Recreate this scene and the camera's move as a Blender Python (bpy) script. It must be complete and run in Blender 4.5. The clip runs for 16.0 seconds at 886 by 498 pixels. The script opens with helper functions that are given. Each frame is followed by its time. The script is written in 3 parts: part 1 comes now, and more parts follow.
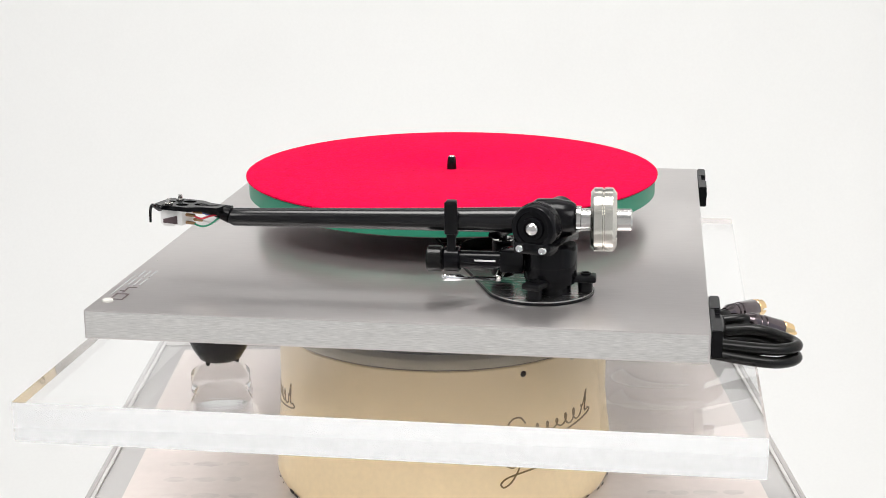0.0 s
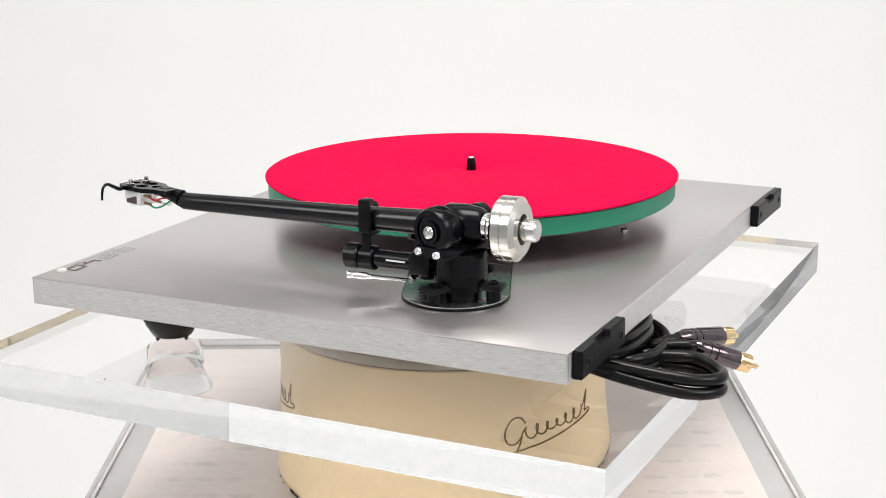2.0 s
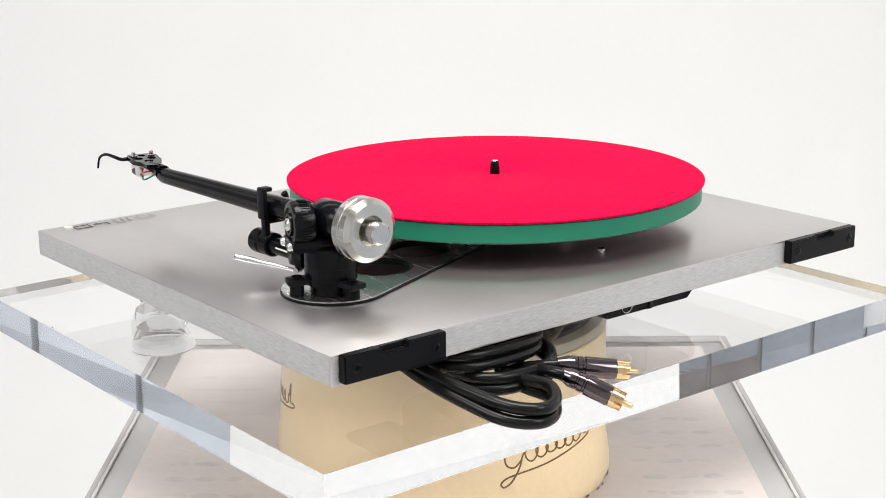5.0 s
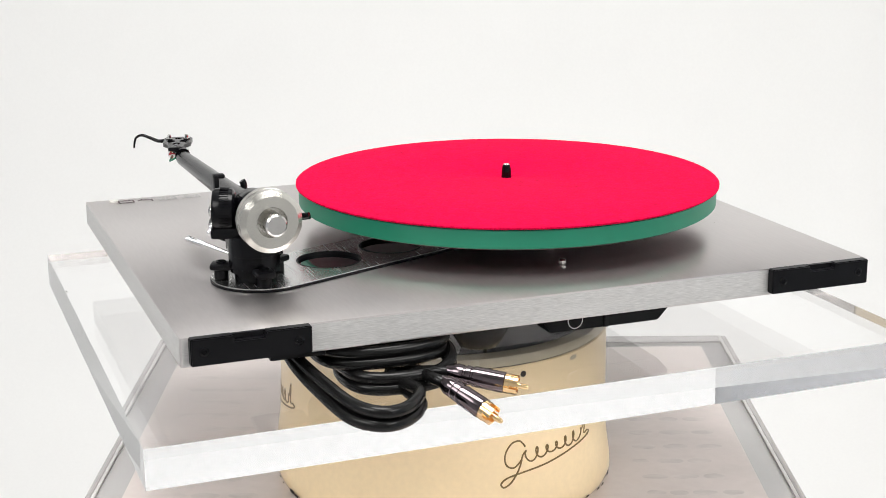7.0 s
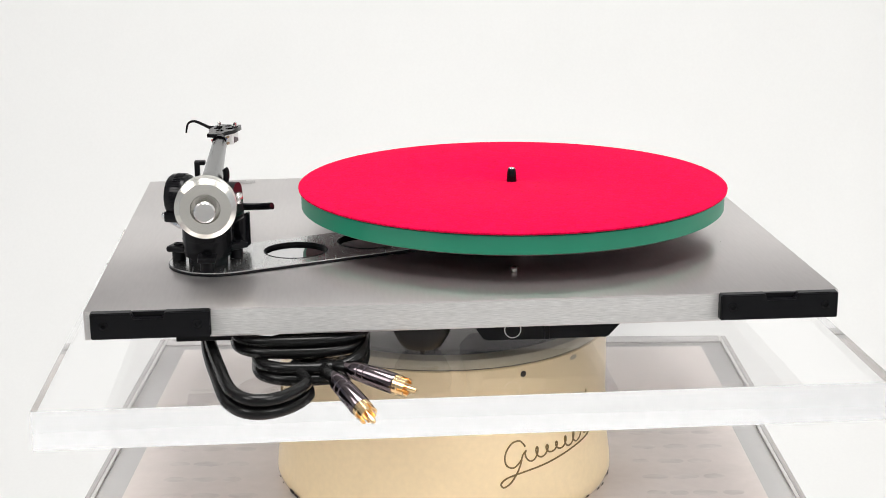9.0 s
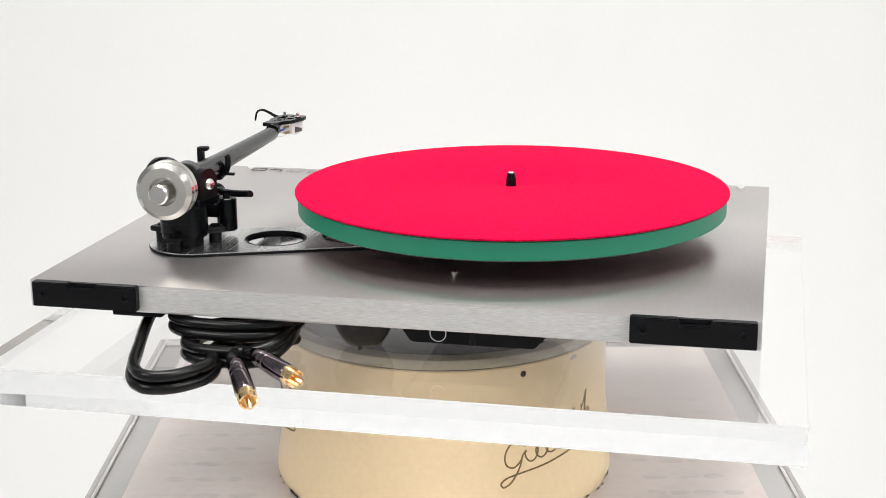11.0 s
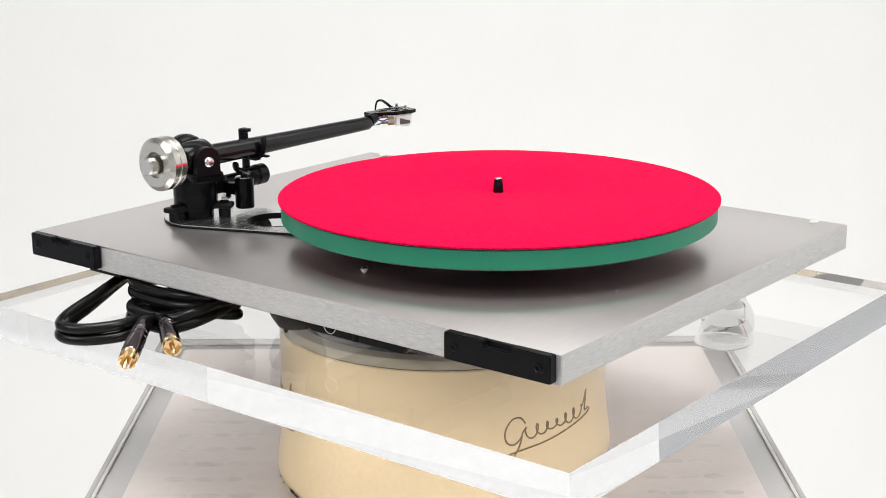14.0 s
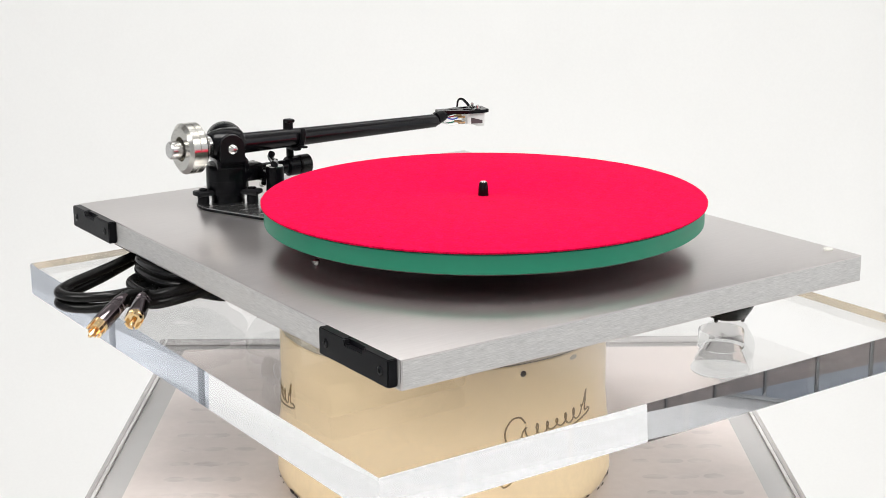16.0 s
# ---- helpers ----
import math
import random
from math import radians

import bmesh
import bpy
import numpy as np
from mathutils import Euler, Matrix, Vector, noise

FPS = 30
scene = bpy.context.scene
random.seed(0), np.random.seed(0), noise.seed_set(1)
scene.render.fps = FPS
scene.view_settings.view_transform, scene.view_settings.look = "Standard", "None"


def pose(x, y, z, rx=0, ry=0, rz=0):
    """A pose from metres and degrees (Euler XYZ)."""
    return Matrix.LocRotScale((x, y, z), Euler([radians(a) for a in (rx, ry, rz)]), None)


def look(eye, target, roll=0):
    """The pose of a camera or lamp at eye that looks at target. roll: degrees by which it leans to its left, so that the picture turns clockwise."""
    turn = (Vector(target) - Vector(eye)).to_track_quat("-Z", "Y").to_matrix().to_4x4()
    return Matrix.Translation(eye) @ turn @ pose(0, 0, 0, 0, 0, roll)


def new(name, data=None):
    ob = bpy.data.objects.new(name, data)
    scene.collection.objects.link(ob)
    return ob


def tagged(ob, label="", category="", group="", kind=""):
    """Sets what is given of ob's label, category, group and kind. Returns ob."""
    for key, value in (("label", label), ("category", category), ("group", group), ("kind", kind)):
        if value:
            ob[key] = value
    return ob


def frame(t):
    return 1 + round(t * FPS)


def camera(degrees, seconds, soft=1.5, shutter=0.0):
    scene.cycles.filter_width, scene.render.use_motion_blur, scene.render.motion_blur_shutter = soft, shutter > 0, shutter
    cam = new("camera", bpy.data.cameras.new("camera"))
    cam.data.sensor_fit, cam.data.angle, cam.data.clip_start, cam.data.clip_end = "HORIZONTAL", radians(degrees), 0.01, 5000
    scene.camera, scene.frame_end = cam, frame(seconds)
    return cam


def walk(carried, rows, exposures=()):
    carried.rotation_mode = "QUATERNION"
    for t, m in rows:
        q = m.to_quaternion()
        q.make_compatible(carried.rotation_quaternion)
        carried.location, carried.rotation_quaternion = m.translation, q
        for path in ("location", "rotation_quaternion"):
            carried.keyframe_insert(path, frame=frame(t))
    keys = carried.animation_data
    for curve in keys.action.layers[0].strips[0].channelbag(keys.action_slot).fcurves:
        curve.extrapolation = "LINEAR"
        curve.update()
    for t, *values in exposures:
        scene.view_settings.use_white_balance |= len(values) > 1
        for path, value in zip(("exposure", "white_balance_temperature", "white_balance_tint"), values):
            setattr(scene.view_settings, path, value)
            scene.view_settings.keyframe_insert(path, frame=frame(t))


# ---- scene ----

# The top of the record player's plinth is at z = TOP; the stand turns about the world's z axis.
TOP = 1.0
cam = camera(33.175, 16.0, soft=0.9)
EYE = Vector((0.0, -1.0213, TOP + 0.2533))
TILT = radians(14.778)
AIM = EYE + Vector((0.0004, math.cos(TILT), -math.sin(TILT)))
walk(cam, [(0.0, look(EYE, AIM, -0.38)), (16.0, look(EYE, AIM, -0.38))])

# turn of the rotating display, seconds and degrees
TURN = [(0, -98.48), (0.5, -102.82), (1, -107.31), (1.5, -111.55), (2, -115.92), (2.5, -120.10), (3, -124.38), (3.5, -128.46), (4, -132.80), (6.5, -154.09), (7, -159.09), (7.5, -162.94), (8, -167.11), (8.5, -171.18), (9, -175.43), (11.5, -197.12), (12, -201.53), (12.5, -205.70), (13, -210.18), (13.5, -214.26), (14, -218.68), (14.5, -222.63), (15, -227.04), (15.5, -231.10), (16, -235.45)]

# ---- world, lights, exposure ----
scene.view_settings.exposure = -0.02
scene.cycles.max_bounces = 24
scene.cycles.transmission_bounces = 24
scene.cycles.glossy_bounces = 12
world = bpy.data.worlds.new("world")
scene.world = world
world.use_nodes = True
world.node_tree.nodes["Background"].inputs["Color"].default_value = (0.9, 0.95, 1.0, 1)
world.node_tree.nodes["Background"].inputs["Strength"].default_value = 0.3


def softbox(name, eye, target, width, height, power, colour=(1, 0.988, 0.965)):
    data = bpy.data.lights.new(name, "AREA")
    data.shape, data.size, data.size_y, data.energy, data.color = "RECTANGLE", width, height, power, colour
    lamp = new(name, data)
    lamp.matrix_world = look(eye, target)
    return lamp


softbox("overhead_softbox", (0.0, -0.3, 2.75), (0.0, 0.0, 1.0), 1.2, 0.8, 44)
softbox("left_softbox", (-1.5, -1.3, 2.55), (0.0, 0.0, 0.85), 1.2, 1.1, 28)
softbox("right_softbox", (1.5, -1.3, 2.55), (0.0, 0.0, 0.85), 1.2, 1.1, 28)
softbox("backdrop_strip", (0.0, 1.2, 2.75), (0.0, 2.2, 0.6), 3.6, 0.5, 18.5)


# ---- materials ----
def material(name, colour, rough=0.5, metal=0.0, **more):
    m = bpy.data.materials.new(name)
    m.use_nodes = True
    b = m.node_tree.nodes["Principled BSDF"]
    b.inputs["Base Color"].default_value = (*colour, 1)
    b.inputs["Roughness"].default_value = rough
    b.inputs["Metallic"].default_value = metal
    for key, value in more.items():
        b.inputs[key.replace("_", " ")].default_value = value
    return m


def grain(m, scale, stretch=(1, 1, 1), colour=0.1, rough=0.05, bump=0.0, distance=0.0002, detail=4.0):
    """Noise at one scale on colour, roughness and relief of a material."""
    t = m.node_tree
    b = t.nodes["Principled BSDF"]
    co = t.nodes.new("ShaderNodeTexCoord")
    mp = t.nodes.new("ShaderNodeMapping")
    mp.inputs["Scale"].default_value = stretch
    t.links.new(co.outputs["Object"], mp.inputs["Vector"])
    nz = t.nodes.new("ShaderNodeTexNoise")
    nz.inputs["Scale"].default_value = scale
    nz.inputs["Detail"].default_value = detail
    t.links.new(mp.outputs["Vector"], nz.inputs["Vector"])
    if colour:
        c = b.inputs["Base Color"]
        mix = t.nodes.new("ShaderNodeMix")
        mix.data_type, mix.blend_type = "RGBA", "MULTIPLY"
        mix.inputs["Factor"].default_value = 1.0
        ramp = t.nodes.new("ShaderNodeMapRange")
        ramp.inputs["From Min"].default_value, ramp.inputs["From Max"].default_value = 0.25, 0.75
        ramp.inputs["To Min"].default_value, ramp.inputs["To Max"].default_value = 1 - colour, 1 + colour
        t.links.new(nz.outputs["Fac"], ramp.inputs["Value"])
        if c.links:
            t.links.new(c.links[0].from_socket, mix.inputs[6])
        else:
            mix.inputs[6].default_value = c.default_value
        t.links.new(ramp.outputs["Result"], mix.inputs[7])
        t.links.new(mix.outputs[2], c)
    if rough:
        r = b.inputs["Roughness"]
        base = r.default_value
        ra = t.nodes.new("ShaderNodeMapRange")
        ra.inputs["To Min"].default_value, ra.inputs["To Max"].default_value = max(0, base - rough), base + rough
        t.links.new(nz.outputs["Fac"], ra.inputs["Value"])
        if not r.links:
            t.links.new(ra.outputs["Result"], r)
    if bump:
        bp = t.nodes.new("ShaderNodeBump")
        bp.inputs["Strength"].default_value, bp.inputs["Distance"].default_value = bump, distance
        t.links.new(nz.outputs["Fac"], bp.inputs["Height"])
        n = b.inputs["Normal"]
        if n.links:
            t.links.new(n.links[0].from_socket, bp.inputs["Normal"])
        t.links.new(bp.outputs["Normal"], n)
    return m


PAPER = grain(grain(material("white backdrop paper", (0.80, 0.80, 0.795), 0.9), 3, colour=0.012, rough=0), 160, colour=0.01, rough=0.0, bump=0.05)
WALLS = grain(material("grey studio wall", (0.27, 0.27, 0.275), 0.85), 5, colour=0.05)
SOUTH = grain(material("pale grey studio wall", (0.62, 0.62, 0.625), 0.85), 5, colour=0.05)
SIDES = grain(material("white studio wall", (0.80, 0.80, 0.795), 0.85), 5, colour=0.03)
FLOORING = grain(material("mid grey studio floor", (0.58, 0.58, 0.58), 0.6), 6, colour=0.1)
DARKSIDE = grain(material("pale blue grey studio wall", (0.72, 0.73, 0.75), 0.85), 5, colour=0.05)
# panel colours picked for how they mirror in the acrylic slab
PANELBROWN = grain(grain(material("umber grey reflection panel", (0.16, 0.135, 0.13), 0.7), 3, colour=0.25), 14, colour=0.15)
PANELPALE = grain(material("pale blue reflection panel", (0.52, 0.56, 0.62), 0.7), 4, colour=0.2)
PANEL = grain(material("slate blue reflection panel", (0.27, 0.30, 0.35), 0.7), 3, colour=0.35)
CEILING = grain(material("grey studio ceiling", (0.45, 0.45, 0.45), 0.9), 5, colour=0.04)
TOPLAM = grain(grain(material("brushed silver laminate", (0.625, 0.593, 0.587), 0.30, 0.94), 24, (1, 1, 1), 0.025, 0.03), 500, (1, 0.12, 1), 0.03, 0.03)
EDGEBAND = grain(grain(material("brushed silver edging", (0.56, 0.552, 0.542), 0.42, 0.12), 260, (0.1, 1, 1), 0.05, 0.03), 2400, (0.06, 1, 1), 0.22, 0.05, 0.35, 0.0002)
FELT = grain(grain(material("crimson felt", (0.54, 0.0022, 0.042), 0.95, Specular_IOR_Level=0.05), 200, colour=0.22, rough=0, bump=0.3, distance=0.0006), 700, (1, 1, 1), colour=0.30, rough=0, bump=0.6, distance=0.0005)
GREEN = grain(material("green satin paint", (0.008, 0.20, 0.115), 0.42), 40, colour=0.04, rough=0.06)
BLACK = grain(material("black moulded plastic", (0.004, 0.004, 0.005), 0.34, Specular_IOR_Level=0.16), 500, colour=0.15, rough=0.08, bump=0.05)
SATIN = grain(material("black satin powder coat", (0.003, 0.003, 0.004), 0.20, Specular_IOR_Level=0.18), 120, colour=0.06, rough=0.02)
ARMCOAT = grain(material("black gloss arm coat", (0.003, 0.003, 0.004), 0.21, Specular_IOR_Level=0.40), 160, colour=0.06, rough=0.02)
RUBBER = grain(material("black rubber", (0.005, 0.005, 0.005), 0.25, Specular_IOR_Level=0.25), 200, colour=0.10, rough=0.015)
STEEL = grain(material("turned stainless steel", (0.66, 0.65, 0.635), 0.22, 1.0), 300, (1, 1, 1), 0.04, 0.06)
TURNED = material("turned stainless steel face", (0.66, 0.645, 0.60), 0.24, 1.0, Anisotropic=0.7, Anisotropic_Rotation=0.25)
tangent = TURNED.node_tree.nodes.new("ShaderNodeTangent")
tangent.direction_type, tangent.axis = "RADIAL", "Z"
TURNED.node_tree.links.new(tangent.outputs["Tangent"], TURNED.node_tree.nodes["Principled BSDF"].inputs["Tangent"])
CHROME = material("polished chrome", (0.85, 0.85, 0.86), 0.07, 1.0)
PLATE = grain(material("brushed stainless plate", (0.62, 0.62, 0.62), 0.26, 1.0), 500, (1, 0.06, 1), 0.06, 0.05)
MIRROR = material("polished dark metal", (0.55, 0.55, 0.56), 0.05, 1.0)
GUN = grain(material("gunmetal plating", (0.15, 0.125, 0.135), 0.10, 1.0), 200, colour=0.1, rough=0.05)
BRASS = material("dull brass", (0.35, 0.22, 0.12), 0.35, 1.0)
GOLD = material("gold plating", (0.90, 0.66, 0.36), 0.16, 1.0)
WHITE = grain(material("white plastic", (0.82, 0.82, 0.81), 0.35), 200, colour=0.02)
DOT = material("milky rubber", (0.50, 0.49, 0.46), 0.4)
# maroon put in the underside's colour to redden its reflection in the plinth
UNDERTINT = material("dark maroon reflection tint", (0.09, 0.012, 0.022), 0.5)
INK = material("dark grey print", (0.09, 0.06, 0.065), 0.6)
INKPALE = material("pale grey print", (0.40, 0.395, 0.395), 0.5)
SILVERINK = material("silver print", (0.75, 0.75, 0.75), 0.4)
REDWIRE = material("red wire", (0.5, 0.01, 0.03), 0.4)
GREENWIRE = material("green wire", (0.01, 0.22, 0.12), 0.4)
BLUEWIRE = material("blue wire", (0.02, 0.05, 0.35), 0.4)
CREAM = grain(grain(material("cream enamel", (0.95, 0.76, 0.48), 0.30), 14, colour=0.04, rough=0.05), 260, colour=0.03, rough=0.03)
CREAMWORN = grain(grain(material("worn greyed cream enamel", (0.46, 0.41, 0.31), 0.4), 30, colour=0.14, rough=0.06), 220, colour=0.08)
CHIP = grain(material("bare dark metal", (0.05, 0.04, 0.035), 0.55, 0.4), 300, colour=0.3)
SCRIPT = material("brown painted script", (0.21, 0.135, 0.045), 0.5)
DISC = grain(grain(material("dark grey rubber mat", (0.020, 0.022, 0.024), 0.6, Specular_IOR_Level=0.25), 40, colour=0.2), 400, colour=0.15)
TABLETOP = grain(grain(material("mauve grey laminate", (0.56, 0.50, 0.475), 0.15), 9, (1, 2.5, 1), 0.06, 0.05), 120, colour=0.03, rough=0.03)
TABLERIM = grain(material("pale grey laminate rim", (0.37, 0.36, 0.355), 0.2), 12, colour=0.04, rough=0.04)
TABLEEDGE = material("mid grey edge", (0.36, 0.345, 0.34), 0.25, 0.1)
EDGELINE = grain(material("pale grey edge line", (0.46, 0.45, 0.445), 0.3), 80, colour=0.08)
FAINT = grain(grain(material("faint grey smudge", (0.525, 0.472, 0.45), 0.15), 9, (1, 2.5, 1), 0.06, 0.05), 90, (0.5, 1, 1), colour=0.14, rough=0.03)


def clear(name, colour, ior, rough=0.0):
    m = bpy.data.materials.new(name)
    m.use_nodes = True
    t = m.node_tree
    t.nodes.remove(t.nodes["Principled BSDF"])
    g = t.nodes.new("ShaderNodeBsdfGlass")
    g.inputs["Color"].default_value, g.inputs["IOR"].default_value, g.inputs["Roughness"].default_value = (*colour, 1), ior, rough
    t.links.new(g.outputs["BSDF"], t.nodes["Material Output"].inputs["Surface"])
    return m


ACRYLIC = clear("clear acrylic", (0.997, 0.998, 1.0), 1.49)
MOULDED = clear("faint clear moulded plastic", (0.985, 0.985, 0.985), 1.05, 0.10)


# ---- mesh tools ----
def part(name, bm, mat, parent=None, label="", sharp=35):
    """One mesh object from a bmesh, under a thing or a part."""
    bmesh.ops.recalc_face_normals(bm, faces=bm.faces)
    me = bpy.data.meshes.new(name)
    bm.to_mesh(me)
    bm.free()
    me.polygons.foreach_set("use_smooth", [True] * len(me.polygons))
    me.set_sharp_from_angle(angle=radians(sharp))
    me.materials.append(mat)
    ob = new(name, me)
    if parent is not None:
        ob.parent = parent
    return tagged(ob, label)


def empty(name, label, category, group=""):
    ob = new(name)
    ob.empty_display_size = 0.05
    return tagged(ob, label, category, group)


def box(lo, hi, bevel=0.0, seg=2, m=None, bm=None):
    made = bm or bmesh.new()
    x0, y0, z0 = lo
    x1, y1, z1 = hi
    v = [made.verts.new(p) for p in ((x0, y0, z0), (x1, y0, z0), (x1, y1, z0), (x0, y1, z0), (x0, y0, z1), (x1, y0, z1), (x1, y1, z1), (x0, y1, z1))]
    f = [made.faces.new([v[i] for i in q]) for q in ((3, 2, 1, 0), (4, 5, 6, 7), (0, 1, 5, 4), (1, 2, 6, 5), (2, 3, 7, 6), (3, 0, 4, 7))]
    if bevel:
        edges = list({e for q in f for e in q.edges})
        out = bmesh.ops.bevel(made, geom=edges, offset=bevel, segments=seg, affect="EDGES", profile=0.5)
        v = list({w for q in out["faces"] for w in q.verts} | {w for w in v if w.is_valid})
    if m is not None:
        bmesh.ops.transform(made, matrix=m, verts=v)
    return made


def lathe(profile, m=None, seg=48, bm=None, close=True):
    """A turned body about z from (radius, height) pairs."""
    made = bm or bmesh.new()
    rings = []
    for r, z in profile:
        if r < 1e-6:
            rings.append([made.verts.new((0, 0, z))])
        else:
            rings.append([made.verts.new((r * math.cos(2 * math.pi * k / seg), r * math.sin(2 * math.pi * k / seg), z)) for k in range(seg)])
    for a, b in zip(rings, rings[1:]):
        for k in range(seg):
            n = (k + 1) % seg
            if len(a) == 1 and len(b) > 1:
                made.faces.new((a[0], b[k], b[n]))
            elif len(b) == 1 and len(a) > 1:
                made.faces.new((a[k], a[n], b[0]))
            elif len(a) > 1:
                made.faces.new((a[k], a[n], b[n], b[k]))
    if close:
        for ring in (rings[0], rings[-1]):
            if len(ring) > 1:
                made.faces.new(ring)
    if m is not None:
        bmesh.ops.transform(made, matrix=m, verts=[v for ring in rings for v in ring])
    return made


def along(a, b):
    """The matrix that carries the z axis from 0 to the length onto the way from a to b."""
    a, b = Vector(a), Vector(b)
    return Matrix.Translation(a) @ (b - a).to_track_quat("Z", "Y").to_matrix().to_4x4()


def rod(a, b, r, r2=None, bevel=0.0004, seg=32, bm=None):
    n = (Vector(b) - Vector(a)).length
    r2 = r if r2 is None else r2
    return lathe([(0, 0), (r - bevel, 0), (r, bevel), (r2, n - bevel), (r2 - bevel, n), (0, n)], along(a, b), seg, bm)


def smooth(points, steps=8, closed=False):
    """Catmull-Rom through points."""
    p = [Vector(q) for q in points]
    n = len(p)
    out = []
    for i in range(n if closed else n - 1):
        p0, p1, p2, p3 = (p[(i - 1) % n], p[i], p[(i + 1) % n], p[(i + 2) % n]) if closed else (p[max(i - 1, 0)], p[i], p[i + 1], p[min(i + 2, n - 1)])
        for s in range(steps):
            t = s / steps
            out.append(0.5 * ((2 * p1) + (p2 - p0) * t + (2 * p0 - 5 * p1 + 4 * p2 - p3) * t * t + (3 * p1 - p0 - 3 * p2 + p3) * t ** 3))
    if not closed:
        out.append(p[-1])
    return out


def tube(points, r, seg=12, bm=None, flat=1.0):
    """A round cord along points; r is one radius or one for each point."""
    made = bm or bmesh.new()
    n = len(points)
    rr = r if isinstance(r, (list, tuple)) else [r] * n
    way = (points[1] - points[0]).normalized()
    side = way.orthogonal().normalized()
    rings = []
    for i in range(n):
        w = (points[min(i + 1, n - 1)] - points[max(i - 1, 0)]).normalized()
        side = (side - w * side.dot(w)).normalized()
        up = w.cross(side)
        rings.append([made.verts.new(points[i] + rr[i] * (side * math.cos(2 * math.pi * k / seg) + flat * up * math.sin(2 * math.pi * k / seg))) for k in range(seg)])
    for a, b in zip(rings, rings[1:]):
        for k in range(seg):
            made.faces.new((a[k], a[(k + 1) % seg], b[(k + 1) % seg], b[k]))
    made.faces.new(rings[0])
    made.faces.new(rings[-1])
    return made


def sheet(outline, z0, z1, holes=(), bevel=0.0):
    """A flat plate with holes, from 2D outlines."""
    made = bmesh.new()
    edges = []
    for loop in (outline, *holes):
        v = [made.verts.new((x, y, z0)) for x, y in loop]
        edges += [made.edges.new((v[i], v[(i + 1) % len(v)])) for i in range(len(v))]
    bmesh.ops.triangle_fill(made, use_beauty=True, use_dissolve=False, edges=edges)
    faces = list(made.faces)
    out = bmesh.ops.extrude_face_region(made, geom=faces)
    bmesh.ops.translate(made, vec=(0, 0, z1 - z0), verts=[g for g in out["geom"] if isinstance(g, bmesh.types.BMVert)])
    return made


def circle(cx, cy, r, n=40, a0=0.0, a1=360.0):
    whole = abs(a1 - a0) > 359
    return [(cx + r * math.cos(radians(a0 + (a1 - a0) * k / (n if whole else n - 1))), cy + r * math.sin(radians(a0 + (a1 - a0) * k / (n if whole else n - 1)))) for k in range(n)]


# ---- the studio ----
def studio():
    profile = [(-2.3, 0.004), (1.5, 0.004)]
    profile += [(1.5 + 0.9 * math.sin(radians(a)), 0.904 - 0.9 * math.cos(radians(a))) for a in range(6, 91, 6)]
    profile += [(2.4, 2.06)]
    bm = bmesh.new()
    rows = [[bm.verts.new((x, y, z)) for x in (-2.5, 1.85)] for y, z in profile]
    for a, b in zip(rows, rows[1:]):
        bm.faces.new((a[0], a[1], b[1], b[0]))
    sweep = part("backdrop", bm, PAPER, sharp=60)
    tagged(sweep, "seamless white studio paper sweep curving up behind", "backdrop", kind="structure")
    # unseen shell: floor, ceiling and walls, greys picked for slab and plinth reflections
    tagged(part("floor", box((-2.7, -2.7, -0.1), (2.7, 2.7, 0.0)), FLOORING), "plain grey studio floor under the paper", "floor", kind="structure")
    tagged(part("ceiling", box((-2.7, -2.7, 2.85), (2.7, 2.7, 2.95)), CEILING), "plain grey studio ceiling", "ceiling", kind="structure")
    tagged(part("wall_north", box((-2.7, 2.6, 0), (2.7, 2.7, 2.85)), WALLS), "unseen grey wall behind the paper, added for reflections", "wall", kind="structure")
    tagged(part("wall_south", box((-2.7, -2.7, 0), (2.7, -2.6, 2.85)), SOUTH), "unseen pale grey wall, added for reflections", "wall", kind="structure")
    west = part("wall_west", box((-2.7, -2.6, 0), (-2.6, 2.6, 2.85)), DARKSIDE)
    tagged(west, "unseen pale blue-grey wall with slate panels for slab reflections", "wall", kind="structure")
    # unseen narrow panels with pale joints, added for slab reflections; some upper only
    rng = random.Random(3)
    for k in range(13):
        y = -0.52 + 0.126 * k
        part("reflection_panel", box((-2.6, y, 1.02), (-2.57, y + 0.117, 2.6), 0.003), PANELBROWN if y > 0.2 else PANEL, west, "unseen umber panel for slab reflections" if y > 0.2 else "unseen slate blue panel for slab reflections")
        if -0.05 < y < 0.66:
            part("reflection_panel", box((-2.6, y, 0.02), (-2.57, y + 0.117, 0.94 - rng.uniform(0, 0.2)), 0.003), PANEL, west, "unseen slate blue panel for slab reflections")
    for k in range(3):
        part("reflection_panel", box((-2.6, -1.95 + 0.15 * k, 1.02), (-2.57, -1.815 + 0.15 * k, 2.6), 0.003), PANEL, west, "unseen slate blue panel for slab reflections")
    east = part("wall_east", box((1.9, -2.6, 0), (2.0, 2.6, 2.85)), SIDES)
    tagged(east, "unseen white wall with pale blue panels for slab reflections", "wall", kind="structure")
    # unseen panels added to tint the slab's edge reflections blue
    for k in range(5):
        part("reflection_panel", box((1.87, -1.42 + 0.22 * k, 0.05), (1.9, -1.215 + 0.22 * k, 2.0), 0.003), PANELPALE, east, "unseen pale blue panel for slab reflections")


studio()

BASE = TOP - 0.177


